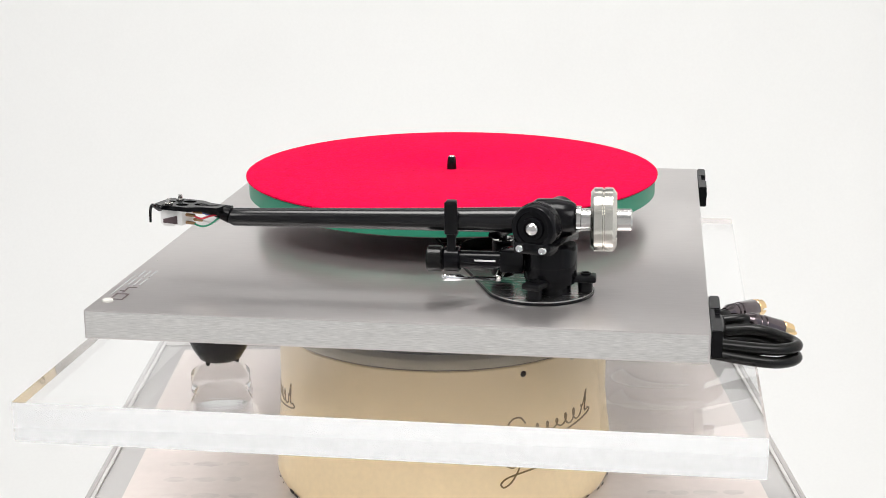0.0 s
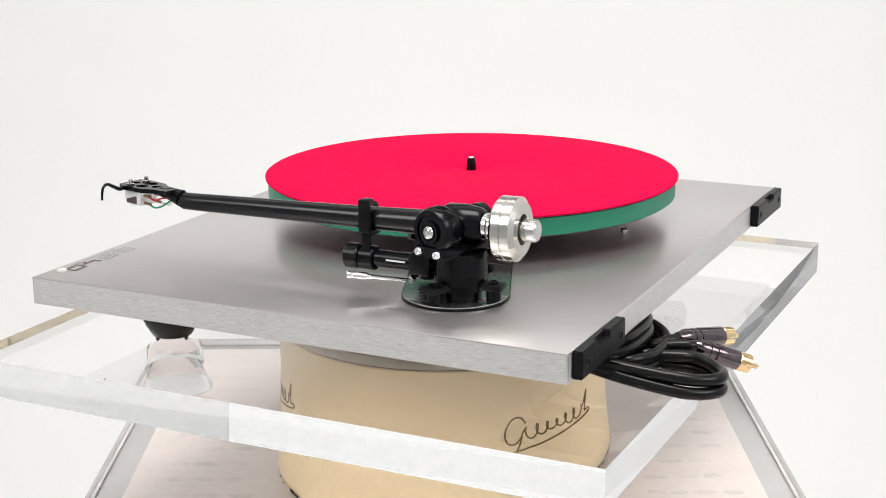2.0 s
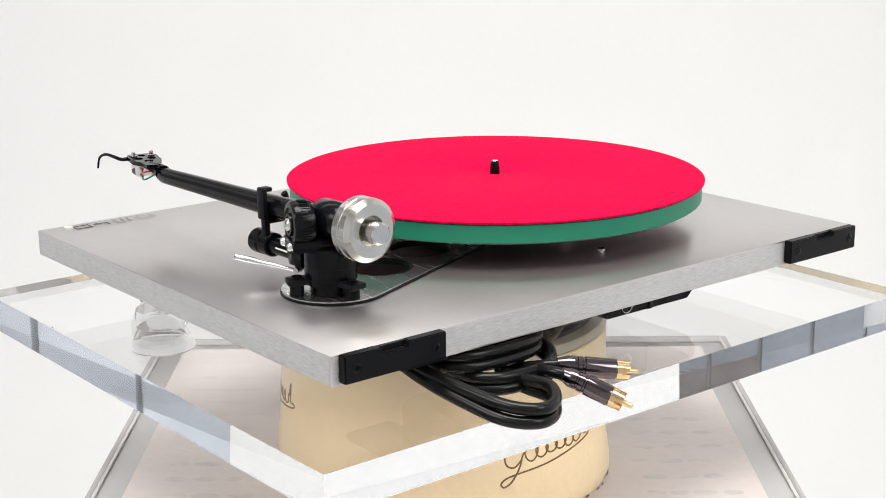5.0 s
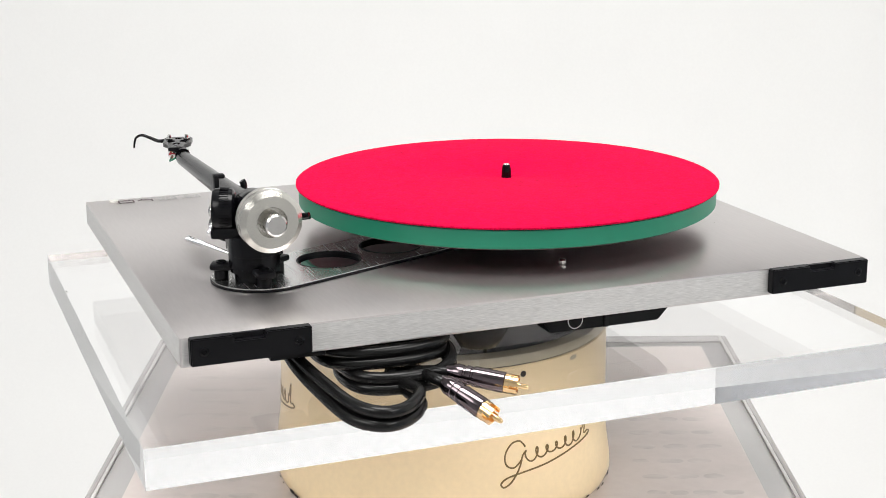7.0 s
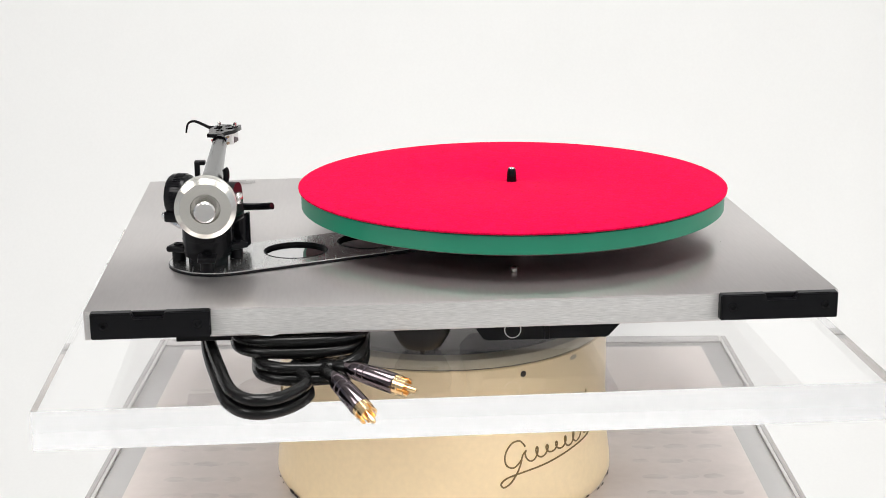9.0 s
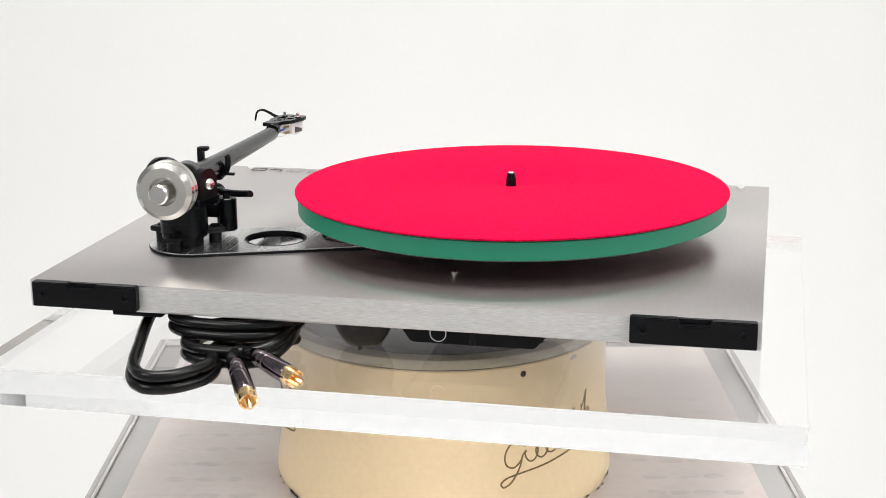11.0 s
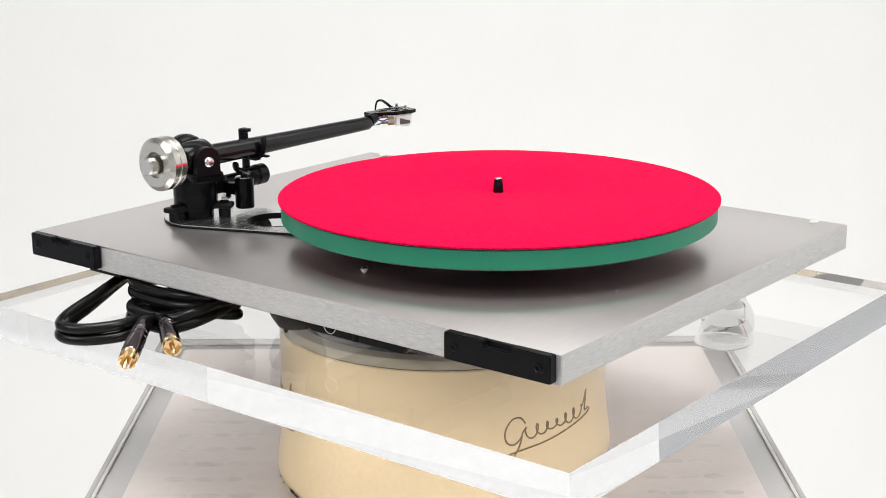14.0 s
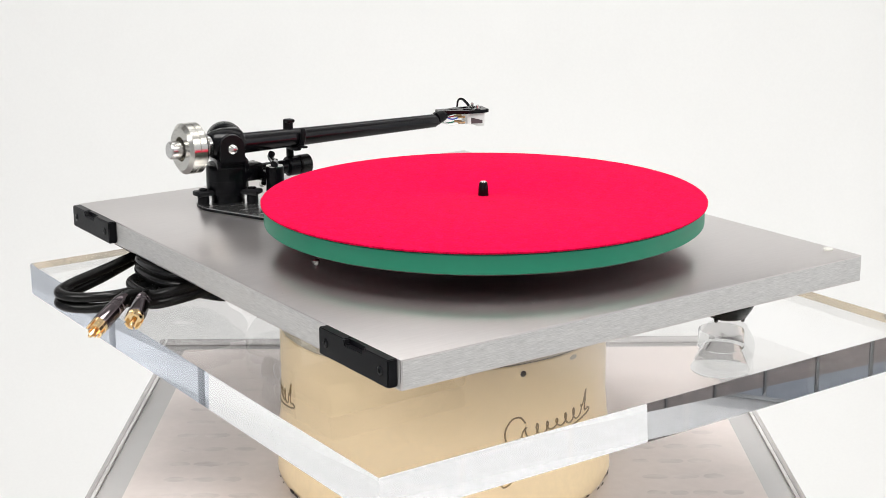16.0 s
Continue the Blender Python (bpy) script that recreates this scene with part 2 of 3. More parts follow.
# ---- display table ----
def display_table():
    t = empty("display_table", "square display table with glossy mauve-grey top and metal edge", "table")
    t.location = (0, 0, BASE)
    w, y0, y1 = 0.2484, -0.32, 0.235
    part("top", box((-w, y0, -0.022), (w, y1, -0.001), 0.002), TABLERIM, t)
    part("inlay", box((-w + 0.024, y0 + 0.024, -0.001), (w - 0.024, y1 - 0.028, 0.0)), TABLETOP, t, "mauve-grey inlaid panel")
    for s in (-1, 1):
        part("edge_strip", box((s * w - 0.0022, y0, -0.020), (s * w + 0.0022, y1, 0.0004), 0.0010), TABLEEDGE, t, "grey metal edge strip")
        part("edge_line", box((s * (w - 0.0036) - 0.0013, y0, -0.001), (s * (w - 0.0036) + 0.0013, y1, 0.0006), 0.0003), EDGELINE, t, "narrow pale edge line")
    part("back_strip", box((-w + 0.004, y1 - 0.016, -0.001), (w - 0.004, y1, 0.0004), 0.0003), TABLEEDGE, t, "grey metal edge strip")
    part("column", box((-0.13, -0.13, -BASE + 0.004), (0.13, 0.13, -0.022), 0.004), TABLERIM, t, "pale grey pedestal column")
    # faint smudged grey bars, in short runs
    rng = random.Random(11)
    for k in range(8):
        for s in (-1, 1):
            x, y = s * 0.172 - 0.030 + rng.uniform(-0.004, 0.004), 0.135 - 0.028 * k
            while x < s * 0.172 + 0.026:
                n = rng.uniform(0.010, 0.024)
                out = [(x + n * (0.5 + 0.5 * math.cos(a)), y + rng.uniform(0.0036, 0.0052) * math.sin(a)) for a in (2 * math.pi * q / 14 for q in range(14))]
                part("grey_bar", sheet(out, 0.0, 0.00004), FAINT, t, "faint grey smudge on the table top")
                x += n + rng.uniform(0.001, 0.006)


display_table()


# ---- rotating pedestal ----
RB = 0.117


def on_drum(deg, z, lift=0.0002):
    a = radians(deg)
    lift += max(0.0, 0.045 - z) * 0.088
    return Vector(((RB + lift) * math.sin(a), -(RB + lift) * math.cos(a), z))


def rotating_pedestal():
    t = empty("rotating_pedestal", "cream enamelled round motor pedestal with brown script, chipped rim", "display stand")
    t.location = (0, 0, BASE)
    h = 0.177 - 0.084
    part("drum", lathe([(0.1195, 0.0), (0.1213, 0.004), (0.1208, 0.012), (0.1185, 0.028), (RB, 0.045), (RB, h - 0.0008), (RB - 0.0008, h)], None, 128), CREAM, t)
    part("seam", lathe([(RB - 0.0012, h), (RB - 0.0012, h + 0.0009)], None, 128), CHIP, t, "thin dark joint line")
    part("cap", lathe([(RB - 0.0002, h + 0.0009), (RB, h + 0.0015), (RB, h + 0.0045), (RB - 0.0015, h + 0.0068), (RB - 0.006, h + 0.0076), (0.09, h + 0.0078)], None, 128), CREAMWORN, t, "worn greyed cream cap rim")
    disc = part("turning_disc", lathe([(0.107, h + 0.0078), (0.1085, h + 0.0085), (0.1085, h + 0.0112), (0.107, 0.1048), (0, 0.1048)], None, 96), DISC, t, "dark grey turning disc")
    part("screw_hole", rod(on_drum(26.5, h - 0.006, -0.002), on_drum(26.5, h - 0.006, 0.0004), 0.0022, seg=16), CHIP, t, "dark screw hole")
    # flowing painted script, three times round the drum
    for turn in (0, -120, 120):
        def lay(points, r, name, label):
            flat = smooth([(d, z, 0) for d, z in points], 7)
            part(name, tube([on_drum(turn + q.x, q.y + 0.177, 0.0) for q in flat], r, 6), SCRIPT, t, label)
        wave = [(27.4, -0.1240), (25.4, -0.1195), (22.4, -0.1205), (20.2, -0.1275), (20.6, -0.1350), (23.2, -0.1375), (25.8, -0.1335), (26.6, -0.1296)]
        for k in range(61):
            u = k / 60
            size = 0.0036 + 0.0008 * math.sin(9.0 * u + 0.6)
            wave.append((27.8 + 25.0 * u - 1.25 * math.sin(12 * math.pi * u), -0.1312 + 0.0034 * u + size * math.cos(12 * math.pi * u)))
        wave += [(54.0, -0.1245), (56.0, -0.1150), (55.7, -0.1205), (55.2, -0.1290), (57.2, -0.1285)]
        lay(wave, 0.00062, "script_stroke", "brown flowing painted script")
        under = [(57.2, -0.1285), (58.4, -0.1300), (56.2, -0.1325), (47, -0.1358), (36, -0.1395), (26.5, -0.1418), (21, -0.1438), (18.6, -0.1472), (19.6, -0.1500), (22.2, -0.1472), (24.8, -0.1400), (26.2, -0.1330)]
        lay(under, 0.00064, "script_underline", "brown painted underline")
    # chips along the foot of the drum
    rng = random.Random(4)
    for k in range(26):
        a = -75 + 150 * k / 25 + rng.uniform(-2, 2)
        w = rng.uniform(0.0015, 0.005)
        p = Vector((0.1212 * math.sin(radians(a)), -0.1212 * math.cos(radians(a)), rng.uniform(0.0, 0.002)))
        bm = lathe([(0, -0.0005), (w, 0), (0, 0.0005)], along(p, p + Vector((math.sin(radians(a)), -math.cos(radians(a)), 0))) @ Matrix.Diagonal((1, 0.35, 1, 1)), 9)
        part("chip", bm, CHIP, t, "dark enamel chip")
    for deg, up, w in ((48, -0.004, 0.004), (30, 0.0035, 0.003), (-8, 0.004, 0.0025)):
        p = on_drum(deg, h + up, 0)
        part("worn_patch", lathe([(0, -0.0003), (w, 0.0), (0, 0.0003)], along(p, p + Vector((p.x, p.y, 0)).normalized()) @ Matrix.Diagonal((1, 0.4, 1, 1)), 14), CREAMWORN, t, "rubbed patch of enamel")
    return disc


turning_disc = rotating_pedestal()


# ---- acrylic slab ----
def acrylic_slab():
    ob = part("acrylic_slab", box((-0.2519, -0.2135, -0.0721), (0.2513, 0.2133, -0.0482)), ACRYLIC)
    tagged(ob, "thick clear acrylic slab lying on the turning pedestal", "slab")
    speck = part("speck", lathe([(0, -0.0006), (0.0008, 0.0), (0, 0.0006)], pose(0.2505, -0.1035, -0.0478), 10), CHIP, ob, "tiny dark speck")
    ob.visible_shadow = False
    # clear conical feet under the slab
    for x, y, k in ((0.163, -0.116, 1.0), (-0.163, -0.115, 0.84)):
        foot = part("conical_foot", lathe([(0, -0.0724), (0.0178 * k, -0.0724), (0.0182 * k, -0.0730), (0.0182 * k, -0.0840), (0.0158 * k, -0.0852), (0.0235 * k, -0.0995), (0.0230 * k, -0.1005), (0, -0.1005)], pose(x, y, 0), 64), MOULDED, ob, "clear conical acrylic foot")
        foot.visible_shadow = False
    return ob


slab = acrylic_slab()


# ---- record player ----
X0, X1, Y0, Y1, THICK = -0.2247, 0.2235, -0.1782, 0.1817, 0.0173
SPIN = Vector((-0.0492, 0.0, 0.0))


def plinth(t):
    bm = box((X0 + 0.0003, Y0 + 0.0003, -THICK), (X1 - 0.0003, Y1 - 0.0003, 0), 0.0004, 2)
    p = part("plinth", bm, TOPLAM, t, "brushed silver laminated plinth board")
    zc, hz = -THICK / 2, THICK / 2 - 0.0010
    for name, cx, cy, n, turn in (("edge_band", (X0 + X1) / 2, Y0 + 0.0005, X1 - X0, 180), ("edge_band", (X0 + X1) / 2, Y1 - 0.0005, X1 - X0, 0), ("edge_band", X1 - 0.0005, (Y0 + Y1) / 2, Y1 - Y0, -90), ("edge_band", X0 + 0.0005, (Y0 + Y1) / 2, Y1 - Y0, 90)):
        e = part(name, box((-n / 2 + 0.0014, -0.0003, -hz), (n / 2 - 0.0014, 0.0004, hz)), EDGEBAND, p, "brushed silver edge band")
        e.matrix_basis = pose(cx, cy, zc, 0, 0, turn)
    # the numerals 4 and 0 at the corner; the print beside them is bars
    def bar(x0, y0, x1, y1, mat, name="grey_bar"):
        part(name, box((x0, y0, 0.0001), (x1, y1, 0.0003)), mat, p, "grey bar of print")
    y = -0.1665
    for x0, x1, y0, y1 in ((0.1885, 0.2005, y - 0.0042, y - 0.0032), (0.1885, 0.2005, y + 0.0032, y + 0.0042), (0.1885, 0.1895, y - 0.0032, y + 0.0032), (0.1995, 0.2005, y - 0.0032, y + 0.0032), (0.1745, 0.1855, y - 0.0017, y - 0.0007), (0.1745, 0.1755, y - 0.0007, y + 0.0042), (0.1818, 0.1828, y - 0.0042, y - 0.0017)):
        bar(x0, y0, x1, y1, INK)
    for x0, x1 in ((0.1560, 0.1700), (0.1380, 0.1520)):
        for dy in (-0.0036, 0.0, 0.0036):
            bar(x0, y + dy - 0.0005, x1, y + dy + 0.0005, INKPALE)
    bar(0.146, -0.1735, 0.192, -0.1729, INKPALE)
    for x, yy, r in ((-0.1838, 0.0620, 0.0005), (0.1132, -0.1708, 0.0005), (-0.0799, 0.1720, 0.0004)):
        part("dust_speck", lathe([(r, 0.0), (r * 0.7, r * 0.6), (0, r * 0.8)], pose(x, yy, 0.0001), 7), DOT, p, "tiny pale dust speck")
    part("bumper_dot", lathe([(0.0034, 0.0), (0.0032, 0.0010), (0.0022, 0.0014), (0, 0.0014)], pose(-0.2025, -0.1705, 0), 24), DOT, p, "translucent rubber dot")
    part("bumper_dot", lathe([(0.0034, 0.0), (0.0032, 0.0010), (0.0022, 0.0014), (0, 0.0014)], pose(0.2035, -0.1705, 0), 24), DOT, p, "translucent rubber dot")
    # dust cover hinge brackets on the rear edge
    for a, b, n0, n1 in ((0.150, 0.2188, 0.176, 0.195), (-0.2222, -0.1508, -0.197, -0.178)):
        out = [(a, -0.0152), (b, -0.0152), (b, 0.0006), (n1, 0.0006), (n1 - 0.001, -0.0028), (n0 + 0.001, -0.0028), (n0, 0.0006), (a, 0.0006)]
        bm = sheet(out, 0, 0.0062)
        bmesh.ops.transform(bm, matrix=Matrix(((1, 0, 0, 0), (0, 0, 1, Y1 + 0.0002), (0, 1, 0, 0), (0, 0, 0, 1))), verts=bm.verts)
        bmesh.ops.bevel(bm, geom=[e for e in bm.edges if len(e.link_faces) == 2 and e.calc_face_angle(0) > 0.6], offset=0.0006, segments=2, affect="EDGES")
        box((n0 - 0.001, Y1 + 0.0002, -0.0060), (n1 + 0.001, Y1 + 0.0028, 0.0002), bm=bm)
        br = part("hinge_bracket", bm, BLACK, t, "black plastic dust cover hinge bracket")
        for x in (a + 0.0075, b - 0.0075):
            part("screw", lathe([(0.0029, 0), (0.0028, 0.0004), (0.0022, 0.0007), (0.0013, 0.0007), (0.0011, 0.0002), (0, 0.0002)], along((x, Y1 + 0.0062, -0.0072), (x, Y1 + 0.009, -0.0072)), 20), SATIN, br, "black screw head")
    # feet
    def foot(x, y):
        f = part("foot", lathe([(0.0185, -0.0242), (0.0190, -0.0270), (0.0188, -0.0335), (0.0165, -0.0390), (0.0128, -0.0450), (0.0110, -0.0458), (0, -0.0458)], pose(x, y, 0), 40), RUBBER, t, "black rubber foot")
        part("foot_collar", lathe([(0.0165, -THICK - 0.0001), (0.0165, -0.0215), (0.0180, -0.0242)], pose(x, y, 0), 40), STEEL, f, "silver foot collar")
        for k in range(3):
            a = radians(90 + 120 * k)
            q = Vector((x + 0.0105 * math.cos(a), y + 0.0105 * math.sin(a), -0.0445))
            part("foot_stud", rod(q, q + Vector((0, 0, -0.0036)), 0.0016, 0.0012, seg=12), RUBBER, f)
    for x, y in ((0.1665, -0.1145), (-0.1655, -0.1175), (0.0235, 0.1250)):
        foot(x, y)
    # motor cover under the board
    bm = bmesh.new()
    top = [(-0.0985, 0.05), (-0.0075, 0.05), (-0.0075, 0.1515), (-0.0985, 0.1515)]
    low = [(-0.0905, 0.056), (-0.0138, 0.056), (-0.0138, 0.1510), (-0.0905, 0.1510)]
    va = [bm.verts.new((x, y, -THICK - 0.0001)) for x, y in top]
    vb = [bm.verts.new((x, y, -0.0265)) for x, y in top]
    vc = [bm.verts.new((x, y, -0.0355)) for x, y in low]
    for r0, r1 in ((va, vb), (vb, vc)):
        for k in range(4):
            bm.faces.new((r0[k], r0[(k + 1) % 4], r1[(k + 1) % 4], r1[k]))
    bm.faces.new(va), bm.faces.new(vc)
    bmesh.ops.bevel(bm, geom=list(bm.edges), offset=0.0008, segments=2, affect="EDGES")
    mc = part("motor_cover", bm, BLACK, t, "black plastic motor cover under the plinth")
    ring = [Vector((-0.0310 + 0.0050 * math.cos(a * math.pi / 16), 0.1517, -0.0286 + 0.0052 * math.sin(a * math.pi / 16))) for a in range(33)]
    part("ring_mark", tube(ring, 0.0003, 6), SILVERINK, mc, "thin white ring mark")
    part("cover_rib", box((-0.0540, 0.1500, -0.0352), (-0.0506, 0.1527, -0.0175), 0.0005), BLACK, mc)
    part("cable_plate", box((0.139, 0.120, -0.0218), (0.1715, 0.176, -THICK - 0.0001), 0.0006), BLACK, t, "black cable exit plate")
    return p


def platter(t):
    m = Matrix.Translation(SPIN)
    p = part("platter", lathe([(0.06, 0.0173), (0.1468, 0.0173), (0.1478, 0.0181), (0.1478, 0.0293), (0.1468, 0.0302), (0, 0.0302)], m, 160), GREEN, t, "green painted heavy platter")
    # coloured maroon so the plinth mirrors a dark reddish zone below the platter
    part("underside", lathe([(0.0585, 0.0166), (0.1455, 0.0166), (0.1458, 0.0172)], m, 128, close=False), UNDERTINT, p, "underside coloured dark maroon for its plinth reflection")
    part("hub", lathe([(0.0135, 0.0002), (0.0135, 0.0106)], m, 48), PLATE, p, "metal bearing hub")
    part("sub_platter", lathe([(0.0135, 0.0106), (0.056, 0.0106), (0.058, 0.0114), (0.058, 0.0173)], m, 64), BLACK, p, "black sub-platter")
    sp = part("spindle", lathe([(0.0035, 0.0290), (0.0035, 0.0335), (0.0033, 0.0375), (0.0027, 0.0408), (0.0022, 0.0412), (0, 0.0413)], m, 28), SATIN, p, "black centre spindle")
    part("spindle_tip", lathe([(0.0021, 0.0413), (0.0019, 0.0417), (0, 0.0418)], m, 20), STEEL, sp, "pale spindle tip")
    part("motor_pulley", lathe([(0.0055, 0.0002), (0.0055, 0.0060), (0.0048, 0.0066), (0.0048, 0.0110), (0.0055, 0.0116), (0.0055, 0.0150), (0, 0.0150)], pose(-0.0494, 0.0740, 0), 32), STEEL, t, "turned steel motor pulley")
    part("transit_bolt", lathe([(0.0015, 0.0002), (0.0015, 0.0010), (0.0026, 0.0012), (0.0026, 0.0030), (0.0016, 0.0038), (0, 0.0038)], pose(-0.0353, 0.1229, 0), 6), STEEL, t, "small steel transit bolt")


def felt_mat():
    m = lathe([(0.0, 0.0303), (0.1489, 0.0303), (0.1496, 0.0307), (0.1497, 0.0316), (0.1490, 0.0321), (0.1480, 0.0323), (0.0045, 0.0323), (0.0038, 0.0319)], Matrix.Translation(SPIN), 160)
    return tagged(part("felt_mat", m, FELT), "bright crimson felt mat on the green platter", "platter mat")


ARM = Vector((0.1585, 0.0862, 0.0462))


def brace(t):
    """The steel strip between arm base and hub, with two round openings."""
    c, way = Vector((0.151, 0.082)), Vector((-0.9275, -0.3738))
    side = Vector((-way.y, way.x))
    n = 0.205
    a0 = math.degrees(math.atan2(side.y, side.x))
    out = circle(c.x, c.y, 0.032, 28, a0, a0 + 180)
    e = c + way * n
    out += [tuple(e - side * 0.032), tuple(e + side * 0.032)]
    h1, h2 = c + way * 0.0525, c + way * 0.105
    bm = sheet(out, 0.0017, 0.0024, (circle(h1.x, h1.y, 0.0212, 40), circle(h2.x, h2.y, 0.0212, 40)))
    p = part("brace_plate", bm, PLATE, t, "brushed steel brace plate with round openings")
    under = circle(c.x, c.y, 0.0324, 28, a0, a0 + 180) + [tuple(e - side * 0.0324), tuple(e + side * 0.0324)]
    part("brace_gasket", sheet(under, 0.0001, 0.0017, (circle(h1.x, h1.y, 0.0205, 40), circle(h2.x, h2.y, 0.0205, 40))), BLACK, p, "black gasket under the brace")
    for q in (h1, h2):
        part("opening_rim", lathe([(0.0212, 0.0026), (0.0204, 0.0026), (0.0204, 0.0002), (0.0212, 0.0002)], pose(q.x, q.y, 0), 48, close=False), BLACK, p, "black opening rim")
        part("opening_floor", lathe([(0.0203, 0.0002), (0.0203, 0.0005), (0, 0.0005)], pose(q.x, q.y, 0), 40), MIRROR, p, "mirror-bright disc in the opening")


def arm_base(t):
    bx, by = 0.1575, 0.0885
    b = part("arm_base", lathe([(0.0125, 0.0026), (0.0125, 0.0080), (0.0150, 0.0084), (0.0150, 0.0110), (0.0158, 0.0114), (0.0158, 0.0295), (0.0152, 0.0312), (0, 0.0312)], pose(bx, by, 0), 56), SATIN, t, "black round tonearm base")
    part("base_groove", lathe([(0.01588, 0.0190), (0.01588, 0.0196)], pose(bx, by, 0), 56), RUBBER, b)
    for a in (92, 215, -22):
        ca, sa = math.cos(radians(a)), math.sin(radians(a))
        m = pose(bx, by, 0, 0, 0, a)
        lug = part("mounting_lug", box((0.008, -0.0058, 0.0088), (0.0272, 0.0058, 0.0128), 0.0014, 2, m), BLACK, b, "black mounting lug")
        part("lug_leg", rod((bx + 0.0208 * ca, by + 0.0208 * sa, 0.0025), (bx + 0.0208 * ca, by + 0.0208 * sa, 0.0089), 0.0044, seg=20), BLACK, lug)
        part("lug_bolt", lathe([(0.0032, 0.0132), (0.0032, 0.0140), (0.0020, 0.0142), (0.0018, 0.0134), (0, 0.0134)], pose(bx + 0.0208 * ca, by + 0.0208 * sa, 0), 18), SATIN, lug, "black hex bolt")
    # bearing yoke: axis leans off the square
    u = Vector((0.951, -0.309, 0)).normalized()
    w = Vector((-u.y, u.x, 0))
    o = Vector((ARM.x, ARM.y, 0))
    rot = Matrix(((u.x, w.x, 0, o.x), (u.y, w.y, 0, o.y), (0, 0, 1, 0), (0, 0, 0, 1)))
    yoke = part("yoke", box((-0.0225, -0.0118, 0.0300), (0.0235, 0.0118, 0.0370), 0.0014, 2, rot), SATIN, t, "black bearing yoke")
    # inner cheek, arched
    pts = [(-0.0095, 0.0315), (0.0095, 0.0315), (0.0088, 0.046)] + [(0.0088 * math.cos(radians(k)), 0.0470 + 0.0088 * math.sin(radians(k))) for k in range(10, 171, 16)] + [(-0.0088, 0.046)]
    bm = sheet(pts, -0.0225, -0.0165)
    bmesh.ops.transform(bm, matrix=rot @ Matrix(((0, 0, 1, 0), (1, 0, 0, 0), (0, 1, 0, 0), (0, 0, 0, 1))), verts=bm.verts)
    part("inner_cheek", bm, BLACK, yoke)
    z = ARM.z - 0.0008
    c0 = o + Vector((0, 0, z))
    # outer bearing dial
    dial = part("bearing_dial", lathe([(0.0110, 0.0085), (0.0135, 0.0100), (0.0139, 0.0120), (0.0139, 0.0205), (0.0128, 0.0222), (0.0100, 0.0225), (0.0096, 0.0215), (0.0070, 0.0215), (0.0066, 0.0232), (0.0050, 0.0232), (0.0047, 0.0222), (0, 0.0222)], along(c0, c0 + u), 64), SATIN, t, "black ribbed bias dial")
    for k in range(48):
        a = 2 * math.pi * k / 48
        ring = along(c0, c0 + u) @ pose(0, 0, 0, 0, 0, math.degrees(a))
        part("rib", box((0.0136, -0.0003, 0.0122), (0.0143, 0.0003, 0.0176), 0, 1, ring), SATIN, dial)
    for s, d in ((1, 0.0222), (-1, 0.0225)):
        q = c0 + u * s * d
        part("bearing_screw", lathe([(0.0040, 0), (0.0040, 0.0008), (0.0037, 0.0018), (0.0029, 0.0027), (0.0016, 0.0032), (0, 0.0034)], along(q, q + u * s), 24), STEEL, yoke, "polished bearing screw")
    for y in (-0.0070, 0.0072):
        q = rot @ Vector((0.0236, y, 0.0336))
        part("clamp_screw", lathe([(0.0026, 0), (0.0026, 0.0012), (0.0020, 0.0022), (0.0012, 0.0022), (0.0011, 0.0012), (0, 0.0012)], along(q, q + u), 20), CHROME, yoke, "small polished clamp screw")
    # arm rest rod, collar and clip
    zr = 0.0212
    rr = part("rest_rod", rod((0.1620, 0.033, zr), (0.1615, 0.0745, zr), 0.0053), SATIN, t, "black arm rest rod")
    part("rod_print", box((0.1669, 0.0440, zr + 0.0004), (0.1675, 0.0565, zr + 0.0013)), SILVERINK, rr, "silver bar of print")
    part("rod_block", box((0.1545, 0.0590, 0.0150), (0.1690, 0.0735, 0.0285), 0.002), SATIN, rr)
    part("rod_collar", rod((0.1621, 0.0150, zr), (0.1621, 0.0245, zr), 0.0078, bevel=0.001), RUBBER, rr, "black rubber end collar")
    part("rod_ring", rod((0.1621, 0.0252, zr), (0.1621, 0.0350, zr), 0.0076, bevel=0.0008), SATIN, rr)
    clip = part("rest_clip", box((0.1652, 0.0262, 0.0375), (0.1685, 0.0338, 0.0572), 0.0008), BLACK, t, "black arm rest clip")
    part("clip_stem", box((0.1630, 0.0275, 0.0200), (0.1670, 0.0325, 0.0420), 0.0008), BLACK, clip)
    part("clip_saddle", box((0.1515, 0.0272, 0.0345), (0.1670, 0.0328, 0.0372), 0.0008), BLACK, clip)
    part("clip_tab", box((0.1430, 0.0262, 0.0375), (0.1525, 0.0302, 0.0392), 0.0006), BLACK, clip)
    hookpts = smooth([(0.1640, 0.0290, 0.0366), (0.1565, 0.0285, 0.0362), (0.1505, 0.0280, 0.0390), (0.1482, 0.0275, 0.0440), (0.1480, 0.0270, 0.0490), (0.1490, 0.0268, 0.0512)], 5)
    part("clip_hook", tube(hookpts, 0.0022, 10), BLACK, clip)
    part("clip_top", box((0.1612, 0.0268, 0.0548), (0.1687, 0.0332, 0.0576), 0.0008), BLACK, clip)
